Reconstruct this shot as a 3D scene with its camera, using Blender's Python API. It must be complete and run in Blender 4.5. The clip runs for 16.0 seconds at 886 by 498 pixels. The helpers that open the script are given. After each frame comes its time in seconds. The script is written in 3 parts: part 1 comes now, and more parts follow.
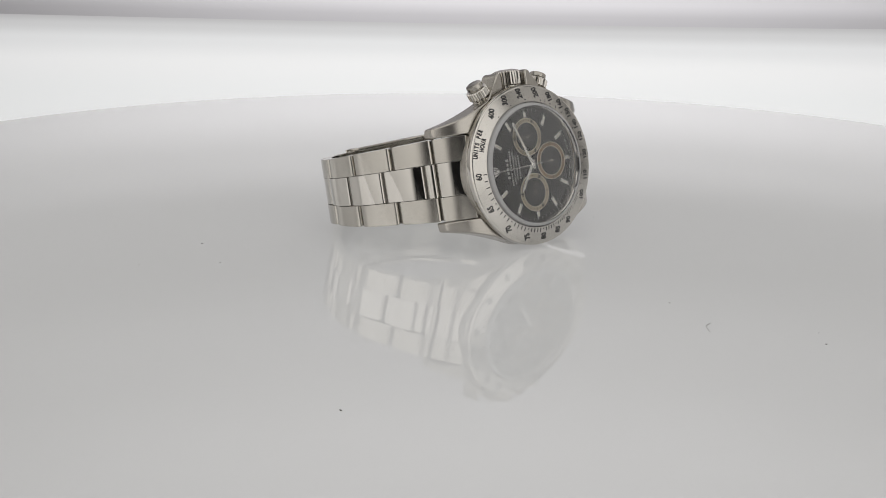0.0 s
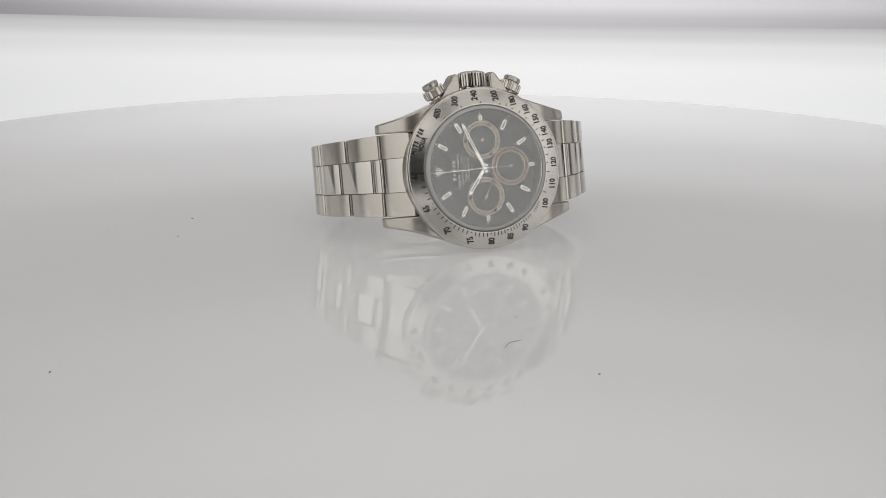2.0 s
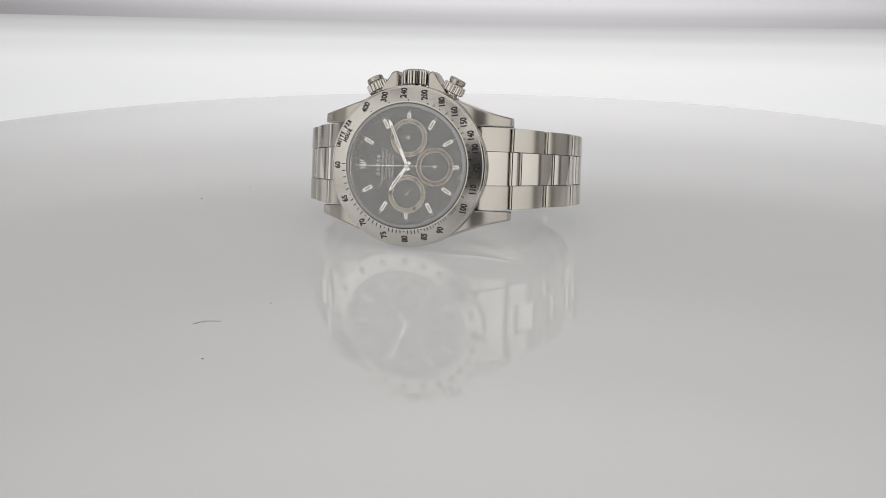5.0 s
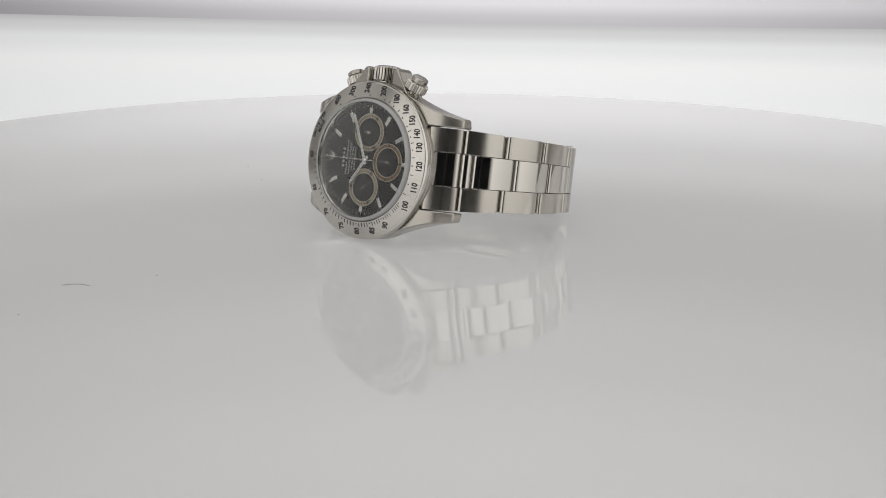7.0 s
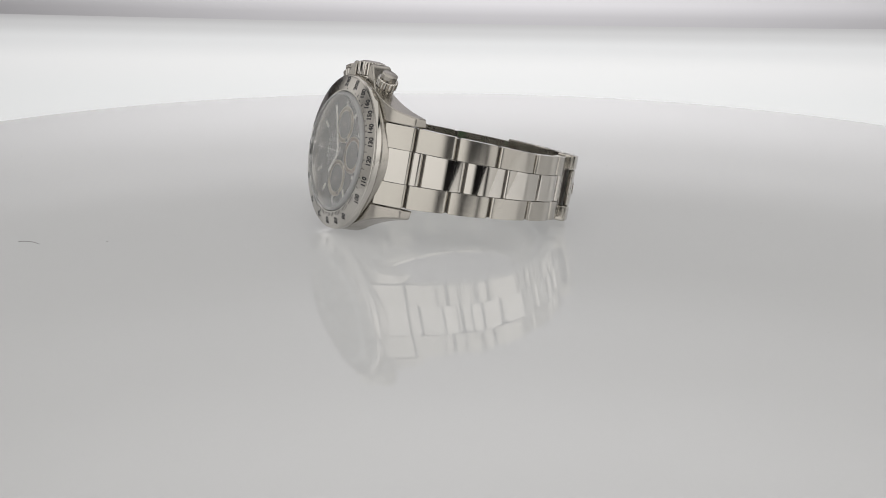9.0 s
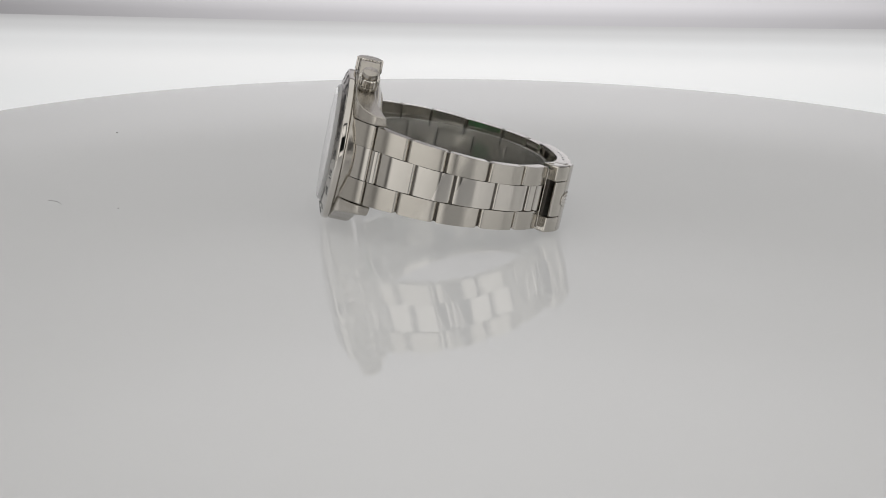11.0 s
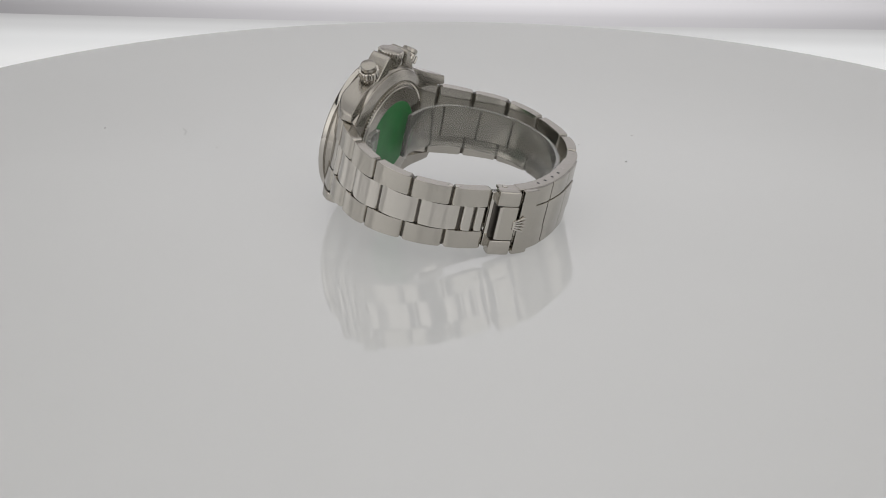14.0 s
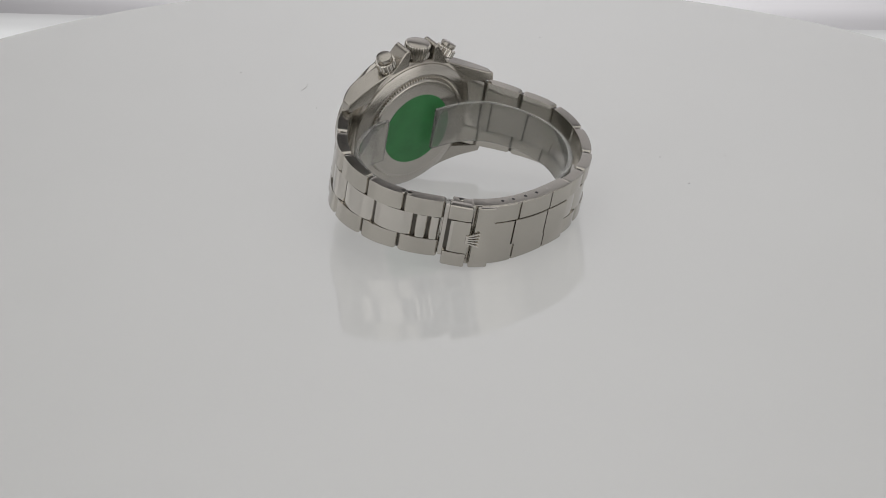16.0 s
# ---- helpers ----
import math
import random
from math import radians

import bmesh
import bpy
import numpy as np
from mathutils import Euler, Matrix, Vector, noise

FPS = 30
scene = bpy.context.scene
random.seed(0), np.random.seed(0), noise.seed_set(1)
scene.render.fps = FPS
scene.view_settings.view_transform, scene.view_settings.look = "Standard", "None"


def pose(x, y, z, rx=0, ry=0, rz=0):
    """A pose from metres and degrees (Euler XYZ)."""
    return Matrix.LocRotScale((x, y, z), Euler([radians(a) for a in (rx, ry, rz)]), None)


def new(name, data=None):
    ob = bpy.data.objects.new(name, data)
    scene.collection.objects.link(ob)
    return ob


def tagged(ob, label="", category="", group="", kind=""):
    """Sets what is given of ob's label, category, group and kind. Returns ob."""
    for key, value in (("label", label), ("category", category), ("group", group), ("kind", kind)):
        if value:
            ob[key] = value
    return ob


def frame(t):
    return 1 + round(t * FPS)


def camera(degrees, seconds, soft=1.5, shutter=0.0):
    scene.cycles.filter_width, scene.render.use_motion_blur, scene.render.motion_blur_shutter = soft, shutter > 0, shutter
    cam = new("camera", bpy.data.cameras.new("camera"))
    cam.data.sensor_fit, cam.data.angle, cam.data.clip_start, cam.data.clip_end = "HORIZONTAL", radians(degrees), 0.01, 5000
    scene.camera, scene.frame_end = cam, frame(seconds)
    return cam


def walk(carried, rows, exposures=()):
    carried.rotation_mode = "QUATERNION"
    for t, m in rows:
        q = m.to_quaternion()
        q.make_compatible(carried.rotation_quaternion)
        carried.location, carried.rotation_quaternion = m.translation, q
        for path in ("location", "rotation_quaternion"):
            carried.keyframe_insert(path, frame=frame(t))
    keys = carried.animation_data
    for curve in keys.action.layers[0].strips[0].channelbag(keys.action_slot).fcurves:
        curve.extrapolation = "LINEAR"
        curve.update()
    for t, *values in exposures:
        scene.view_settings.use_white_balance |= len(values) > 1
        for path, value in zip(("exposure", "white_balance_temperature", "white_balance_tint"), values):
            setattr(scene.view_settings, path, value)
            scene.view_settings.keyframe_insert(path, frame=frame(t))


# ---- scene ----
# A steel chronograph lies on its side on a glossy white turntable in a photo booth.
# The turntable spins; later the camera's arm swings up and carries the backdrop with it.
MM = 0.001
ARM, PIVOT_Z = 0.4486, -0.0081      # the arm's length and the height of its axis
REST = 14.284                       # the arm's elevation at rest, in degrees


def arm_angle(t):
    """Elevation of the camera's arm: at rest, then a steady rise with a soft start."""
    start, rate, ease = 10.23, 2.015, 0.30
    if t <= start - ease:
        return REST
    if t < start + ease:
        return REST + rate * (t - start + ease) ** 2 / (4 * ease)
    return REST + rate * (t - start)


def spin(t):
    """Turn of the table about its upright axis, in degrees."""
    return 0.803 - 11.428 * (t - 3.5)


def camera_pose(t):
    e = radians(arm_angle(t))
    eye = Matrix.Translation((0, -ARM * math.cos(e), PIVOT_Z + ARM * math.sin(e)))
    return (eye @ Matrix.Rotation(radians(0.468), 4, "Z") @ Matrix.Rotation(-e, 4, "X")
            @ Matrix.Rotation(radians(-0.491), 4, "Y") @ Matrix.Rotation(radians(90), 4, "X"))


cam = camera(29.075, 16.0, soft=1.0)
TIMES = [0, 5, 9.5, 9.9, 10.0, 10.1, 10.2, 10.3, 10.4, 10.5, 10.75, 11, 11.5, 12, 12.5, 13, 13.5, 14, 14.5, 15, 15.5, 16]
walk(cam, [(t, camera_pose(t)) for t in TIMES])

# ---- world and light ----
world = bpy.data.worlds.new("world")
world.use_nodes = True
scene.world = world
world.node_tree.nodes["Background"].inputs[0].default_value = (0.9, 0.93, 1.0, 1)
world.node_tree.nodes["Background"].inputs[1].default_value = 0.06
scene.view_settings.exposure = 0.0
BACK_GLOW, TOP_GLOW, FRONT_GLOW, SIDE_GLOW, DIM_GLOW, TOP_LIGHT = 0.78, 1.30, 1.0, 0.74, 0.38, 0.71


# ---- materials ----
def nodes_of(name):
    m = bpy.data.materials.new(name)
    m.use_nodes = True
    nt = m.node_tree
    return m, nt, nt.nodes["Principled BSDF"]


def link(nt, a, b):
    nt.links.new(a, b)


def ramp_node(nt, stops, mode="LINEAR"):
    r = nt.nodes.new("ShaderNodeValToRGB")
    r.color_ramp.interpolation = mode
    while len(r.color_ramp.elements) < len(stops):
        r.color_ramp.elements.new(0.5)
    for el, (p, c) in zip(r.color_ramp.elements, stops):
        el.position = p
        el.color = (*c, 1) if len(c) == 3 else c
    return r


def noise_node(nt, scale, detail=3, stretch=None, space="Object"):
    tc = nt.nodes.new("ShaderNodeTexCoord")
    mp = nt.nodes.new("ShaderNodeMapping")
    if stretch:
        mp.inputs["Scale"].default_value = stretch
    n = nt.nodes.new("ShaderNodeTexNoise")
    n.inputs["Scale"].default_value, n.inputs["Detail"].default_value = scale, detail
    link(nt, tc.outputs[space], mp.inputs[0])
    link(nt, mp.outputs[0], n.inputs["Vector"])
    return n


def metal(name, color, rough, brush=None, brush_depth=0.0, spread=0.06):
    """Steel and the like: smudges at one scale, brushed grain at another."""
    m, nt, b = nodes_of(name)
    b.inputs["Metallic"].default_value = 1
    n = noise_node(nt, 120, 3)
    r = ramp_node(nt, [(0.3, [c * 0.95 for c in color]), (0.7, color)])
    link(nt, n.outputs[0], r.inputs[0])
    link(nt, r.outputs[0], b.inputs["Base Color"])
    g = noise_node(nt, 5000, 2, brush)
    mr = nt.nodes.new("ShaderNodeMapRange")
    mr.inputs[3].default_value, mr.inputs[4].default_value = max(0.02, rough - spread), rough + spread
    link(nt, g.outputs[0], mr.inputs[0])
    link(nt, mr.outputs[0], b.inputs["Roughness"])
    if brush_depth:
        bp = nt.nodes.new("ShaderNodeBump")
        bp.inputs["Strength"].default_value, bp.inputs["Distance"].default_value = brush_depth, 0.00002
        link(nt, g.outputs[0], bp.inputs["Height"])
        link(nt, bp.outputs[0], b.inputs["Normal"])
    return m


def plain(name, color, rough=0.5, metallic=0.0, vary=0.08, scale=300, ior=1.5):
    m, nt, b = nodes_of(name)
    n = noise_node(nt, scale, 4)
    r = ramp_node(nt, [(0.3, [c * (1 - vary) for c in color]), (0.7, [min(1, c * (1 + vary)) for c in color])])
    link(nt, n.outputs[0], r.inputs[0])
    link(nt, r.outputs[0], b.inputs["Base Color"])
    b.inputs["Roughness"].default_value, b.inputs["Metallic"].default_value, b.inputs["IOR"].default_value = rough, metallic, ior
    return m


def glow(name, color, strength, axis=2, stops=None, low=0.0, high=1.0, bow=0.0, middle=0.0, fall=0.0):
    """A glowing sheet; stops and fall paint lighter and darker zones into its emission."""
    m, nt, b = nodes_of(name)
    b.inputs["Base Color"].default_value = (*[c * 0.25 for c in color], 1)
    b.inputs["Roughness"].default_value = 0.7
    b.inputs["Emission Color"].default_value = (*color, 1)
    b.inputs["Emission Strength"].default_value = strength
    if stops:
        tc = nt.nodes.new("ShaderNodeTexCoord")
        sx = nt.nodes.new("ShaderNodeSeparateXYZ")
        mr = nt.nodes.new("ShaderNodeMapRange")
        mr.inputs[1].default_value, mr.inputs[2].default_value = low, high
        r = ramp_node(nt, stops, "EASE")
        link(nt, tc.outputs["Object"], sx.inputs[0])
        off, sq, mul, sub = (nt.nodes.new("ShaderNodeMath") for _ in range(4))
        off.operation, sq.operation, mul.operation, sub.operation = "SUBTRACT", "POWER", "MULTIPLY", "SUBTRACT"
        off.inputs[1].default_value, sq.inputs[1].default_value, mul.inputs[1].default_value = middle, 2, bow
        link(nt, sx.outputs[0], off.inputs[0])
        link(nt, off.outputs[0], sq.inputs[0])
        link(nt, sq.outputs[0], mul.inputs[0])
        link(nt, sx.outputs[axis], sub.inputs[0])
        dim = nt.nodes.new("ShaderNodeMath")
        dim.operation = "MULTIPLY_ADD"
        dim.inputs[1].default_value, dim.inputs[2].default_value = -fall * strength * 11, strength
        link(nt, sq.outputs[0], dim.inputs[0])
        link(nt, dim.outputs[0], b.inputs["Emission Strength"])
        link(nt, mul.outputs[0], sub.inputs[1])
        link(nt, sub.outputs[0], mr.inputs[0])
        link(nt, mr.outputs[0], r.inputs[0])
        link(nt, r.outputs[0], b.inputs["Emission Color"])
    return m


def soft_ends(m, strength, mid, half, soft):
    """Lets a bent diffuser's glow fade over its last degrees on both ends."""
    nt = m.node_tree
    tc, mp, sx = nt.nodes.new("ShaderNodeTexCoord"), nt.nodes.new("ShaderNodeMapping"), nt.nodes.new("ShaderNodeSeparateXYZ")
    mp.inputs["Rotation"].default_value = (0, 0, radians(mid))
    at, ab, mr = nt.nodes.new("ShaderNodeMath"), nt.nodes.new("ShaderNodeMath"), nt.nodes.new("ShaderNodeMapRange")
    at.operation, ab.operation, mr.interpolation_type = "ARCTAN2", "ABSOLUTE", "SMOOTHSTEP"
    for k, v in enumerate((radians(half - soft), radians(half), strength, strength * 0.06), 1):
        mr.inputs[k].default_value = v
    link(nt, tc.outputs["Object"], mp.inputs[0])
    link(nt, mp.outputs[0], sx.inputs[0])
    link(nt, sx.outputs[0], at.inputs[0])
    link(nt, sx.outputs[1], at.inputs[1])
    link(nt, at.outputs[0], ab.inputs[0])
    link(nt, ab.outputs[0], mr.inputs[0])
    link(nt, mr.outputs[0], nt.nodes["Principled BSDF"].inputs["Emission Strength"])
    return m


STEEL = (0.53, 0.505, 0.46)
polished = metal("polished steel", (0.61, 0.585, 0.545), 0.05, None, 0.0, 0.025)
brushed = metal("brushed steel", STEEL, 0.165, (0.08, 0.08, 1), 0.05, 0.06)
satin = metal("satin case steel", (0.475, 0.45, 0.41), 0.25, None, 0.0, 0.012)
brushed_bezel = metal("radially brushed steel", (0.56, 0.54, 0.505), 0.19, None, 0.0, 0.04)
acrylic, nt, b = nodes_of("white acrylic")
n = noise_node(nt, 9, 4)
r = ramp_node(nt, [(0.3, (0.335, 0.335, 0.33)), (0.7, (0.355, 0.355, 0.35))])
link(nt, n.outputs[0], r.inputs[0])
link(nt, r.outputs[0], b.inputs["Base Color"])
b.inputs["Roughness"].default_value, b.inputs["IOR"].default_value = 0.0, 1.58
b.inputs["Subsurface Weight"].default_value, b.inputs["Subsurface Scale"].default_value = 0.6, 0.012
b.inputs["Subsurface Radius"].default_value = (1.0, 1.0, 0.95)
b.inputs["Emission Color"].default_value = (1, 1, 1, 1)    # even glow added to the disc in place of light from below; weakens shadows
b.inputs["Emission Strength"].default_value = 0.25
booth_grey = plain("grey booth lining", (0.35, 0.35, 0.36), 0.8, 0, 0.05, 6)
booth_dark = plain("black booth frame", (0.02, 0.02, 0.022), 0.6, 0, 0.1, 30)
black = plain("black lacquer", (0.012, 0.012, 0.013), 0.35)
dial_black = plain("black dial lacquer", (0.006, 0.006, 0.007), 0.18, 0, 0.15, 400)
silver_print = plain("silver print", (0.50, 0.50, 0.48), 0.4, 0.3)
tan_ring = plain("aged tan ring", (0.33, 0.22, 0.13), 0.45, 0.3)
cream_ring = plain("aged cream ring", (0.50, 0.43, 0.31), 0.45, 0.3)
silver_cream = plain("pale cream print", (0.74, 0.67, 0.54), 0.4, 0.2)
# dark colour that paints shade into the bracelet's joints and the clasp's opening
joint_shade_steel = plain("dark joint shade steel", (0.10, 0.093, 0.083), 0.35, 0.7)
lume = plain("cream lume", (0.72, 0.70, 0.62), 0.6)
green_vinyl = plain("green sticker film", (0.035, 0.20, 0.06), 0.38, 0, 0.12, 250)
dust_grey = plain("grey lint", (0.20, 0.19, 0.18), 0.9)
crystal_rim = plain("ground crystal rim", (0.42, 0.42, 0.42), 0.22, 0, 0.04)
crystal, nt, b = nodes_of("sapphire crystal")
b.inputs["Base Color"].default_value = (1, 1, 1, 1)
b.inputs["Roughness"].default_value, b.inputs["IOR"].default_value, b.inputs["Transmission Weight"].default_value = 0.0, 1.77, 1.0
clear_film, nt, b = nodes_of("clear plastic sleeve")
b.inputs["Base Color"].default_value = (0.70, 0.695, 0.67, 1)
b.inputs["Roughness"].default_value, b.inputs["IOR"].default_value, b.inputs["Transmission Weight"].default_value = 0.15, 1.42, 0.92


# ---- mesh helpers ----
def mesh_ob(name, bm, material, smooth=30):
    me = bpy.data.meshes.new(name)
    bmesh.ops.recalc_face_normals(bm, faces=bm.faces)
    bm.to_mesh(me)
    bm.free()
    me.materials.append(material)
    ob = new(name, me)
    if smooth:
        me.shade_smooth()
        me.set_sharp_from_angle(angle=radians(smooth))
    return ob


def part(name, bm, material, parent, label="", smooth=30):
    ob = mesh_ob(name, bm, material, smooth)
    if smooth == 32:
        ob.modifiers.new("even faces", "WEIGHTED_NORMAL").keep_sharp = True
    ob.parent = parent
    return tagged(ob, label)


def box(bm, x0, x1, y0, y1, z0, z1, bevel=0.0, seg=2):
    r = bmesh.ops.create_cube(bm, size=1, matrix=Matrix.Translation(((x0 + x1) / 2, (y0 + y1) / 2, (z0 + z1) / 2))
                              @ Matrix.Diagonal((abs(x1 - x0), abs(y1 - y0), abs(z1 - z0), 1)))
    if bevel:
        edges = list({e for v in r["verts"] for e in v.link_edges})
        bmesh.ops.bevel(bm, geom=edges, offset=bevel, segments=seg, profile=0.5, affect="EDGES")
    return bm


def lathe(profile, steps=96, matrix=None, close=False):
    """Turns (radius, depth) about the local y axis, in millimetres; depth runs to the back."""
    bm = bmesh.new()
    rings = []
    for r, d in profile:
        if r < 1e-6:
            rings.append([bm.verts.new((0, d * MM, 0))])
        else:
            rings.append([bm.verts.new((r * MM * math.cos(a), d * MM, r * MM * math.sin(a)))
                          for a in (2 * math.pi * k / steps for k in range(steps))])
    pairs = list(zip(rings, rings[1:])) + ([(rings[-1], rings[0])] if close else [])
    for p, q in pairs:
        for k in range(steps):
            j = (k + 1) % steps
            f = [p[k % len(p)], p[j % len(p)], q[j % len(q)], q[k % len(q)]]
            f = list(dict.fromkeys(f))
            if len(f) > 2:
                bm.faces.new(f)
    if matrix:
        bm.transform(matrix)
    return bm


def prism(outline, y0, y1, matrix=None, bevel=0.0, seg=2):
    """An outline in x and z, in millimetres, between two depths."""
    bm = bmesh.new()
    a = [bm.verts.new((x * MM, y0 * MM, z * MM)) for x, z in outline]
    c = [bm.verts.new((x * MM, y1 * MM, z * MM)) for x, z in outline]
    bm.faces.new(a)
    bm.faces.new(c[::-1])
    n = len(a)
    for k in range(n):
        bm.faces.new([a[k], c[k], c[(k + 1) % n], a[(k + 1) % n]])
    if bevel:
        bmesh.ops.bevel(bm, geom=list(bm.edges), offset=bevel * MM, segments=seg, profile=0.5, affect="EDGES")
    if matrix:
        bm.transform(matrix)
    return bm


def merge(*bms):
    out = bmesh.new()
    for one in bms:
        me = bpy.data.meshes.new("tmp")
        one.to_mesh(me)
        one.free()
        out.from_mesh(me)
        bpy.data.meshes.remove(me)
    return out


# ---- the booth ----
def arc_sheet(radius, a0, a1, z_low, z_high, thick=0.004, steps=40, rows=12):
    """A bent sheet round the upright axis; angles from straight ahead of the camera's rest place, in degrees."""
    bm = bmesh.new()
    grid = {}
    for side, r in enumerate((radius, radius + thick)):
        for i in range(steps + 1):
            f = i / steps
            a = radians(a0 + (a1 - a0) * f)
            for j in range(rows + 1):
                z = z_low(f) + (z_high(f) - z_low(f)) * j / rows
                grid[side, i, j] = bm.verts.new((r * math.sin(a), r * math.cos(a), z))
    for side in (0, 1):
        for i in range(steps):
            for j in range(rows):
                bm.faces.new([grid[side, i, j], grid[side, i + 1, j], grid[side, i + 1, j + 1], grid[side, i, j + 1]])
    for i in range(steps):
        for j in (0, rows):
            bm.faces.new([grid[0, i, j], grid[0, i + 1, j], grid[1, i + 1, j], grid[1, i, j]])
    for j in range(rows):
        for i in (0, steps):
            bm.faces.new([grid[0, i, j], grid[0, i, j + 1], grid[1, i, j + 1], grid[1, i, j]])
    return bm


def flat(v):
    return lambda f: v


# room shell round the booth
bm = bmesh.new()
box(bm, -2.2, 2.2, -2.2, 2.2, -0.86, -0.80)
tagged(mesh_ob("floor", bm, booth_grey, 0), "plain grey studio floor under the booth", "floor", kind="structure")
bm = bmesh.new()
box(bm, -2.2, 2.2, -2.2, 2.2, 1.9, 1.96)
tagged(mesh_ob("ceiling", bm, booth_grey, 0), "plain grey studio ceiling", "ceiling", kind="structure")
for side, (x0, x1, y0, y1) in {"north": (-2.2, 2.2, 2.2, 2.3), "south": (-2.2, 2.2, -2.3, -2.2),
                               "east": (2.2, 2.3, -2.2, 2.2), "west": (-2.3, -2.2, -2.2, 2.2)}.items():
    bm = bmesh.new()
    box(bm, x0, x1, y0, y1, -0.8, 1.9)
    tagged(mesh_ob("wall_" + side, bm, booth_grey, 0), "plain grey studio wall", "wall", kind="structure")

# the overhead softbox: a wide frame with a glowing cloth
def overhead_light():
    ob = tagged(new("overhead_softbox"), "wide white overhead softbox hung above the turntable", "studio light")
    bm = bmesh.new()
    box(bm, -0.62, 0.62, -0.80, 0.62, 0.78, 0.80, 0.004)
    part("diffuser", bm, glow("overhead diffuser", (1.0, 0.985, 0.96), TOP_LIGHT), ob, "glowing white cloth", 0)
    bm = bmesh.new()
    for x0, x1, y0, y1 in ((-0.65, 0.65, -0.83, -0.80), (-0.65, 0.65, 0.62, 0.65), (-0.65, -0.62, -0.80, 0.62), (0.62, 0.65, -0.80, 0.62)):
        box(bm, x0, x1, y0, y1, 0.775, 0.86)
    box(bm, -0.62, 0.62, -0.80, 0.62, 0.84, 0.86)
    part("housing", bm, booth_dark, ob, "black frame", 0)
    for x in (-0.5, 0.5):
        bm = lathe([(0, 859), (6, 859), (6, 1905), (0, 1905)], 12, Matrix.Translation((x, 0.14, 0)) @ Matrix.Rotation(radians(90), 4, "X"))
        part("hanger", bm, booth_dark, ob, "thin black hanging rod")
    return ob


def side_softbox(name, a0, a1, z0, z1, glow_strength, color, label):
    ob = tagged(new(name), label, "studio light", "softboxes round the turntable")
    bm = arc_sheet(0.80, a0, a1, flat(z0), flat(z1), 0.004, 12, 6)
    cloth = glow(name + " diffuser", color, glow_strength, 2, [(0.0, (0.5, 0.49, 0.475)), (0.35, (1, 0.98, 0.95)), (0.7, (0.95, 0.93, 0.905)), (1.0, (0.6, 0.59, 0.57))], z0, z1)
    soft_ends(cloth, glow_strength, (a0 + a1) / 2, (a1 - a0) / 2, 7)
    part("diffuser", bm, cloth, ob, "glowing white cloth", 60)
    bm = arc_sheet(0.84, a0 - 0.8, a1 + 0.8, flat(z0 - 0.01), flat(z1 + 0.01), 0.01, 12, 1)
    part("housing", bm, booth_dark, ob, "black back shell", 60)
    a = radians((a0 + a1) / 2)
    bm = lathe([(0, -801), (12, -801), (12, 300), (0, 300)], 16, Matrix.Translation((0.86 * math.sin(a), 0.86 * math.cos(a), 0)) @ Matrix.Rotation(radians(90), 4, "X"))
    part("stand", bm, booth_dark, ob, "black stand")
    return ob


overhead_light()
WARM = (1, 0.98, 0.95)
for a0, a1 in ((104, 161), (-169.5, -104)):
    side_softbox("softbox", a0, a1, -0.12, 0.70, FRONT_GLOW, WARM, "tall white softbox beside the camera")
for a0, a1 in ((69, 104), (-104, -69)):
    side_softbox("softbox", a0, a1, -0.12, 0.70, DIM_GLOW, WARM, "dim white softbox beside the turntable")
for a0, a1 in ((44, 68), (-68, -44)):
    side_softbox("softbox", a0, a1, -0.12, 0.70, SIDE_GLOW, WARM, "tall white softbox flanking the backdrop")
side_softbox("softbox", 162.5, 192, 0.36, 0.70, FRONT_GLOW, WARM, "short white softbox above the camera")
# unseen low panel added to whiten what the bracelet links reflect
side_softbox("softbox", 162.5, 189.5, -0.12, 0.035, FRONT_GLOW, WARM, "low white fill panel added below the camera")


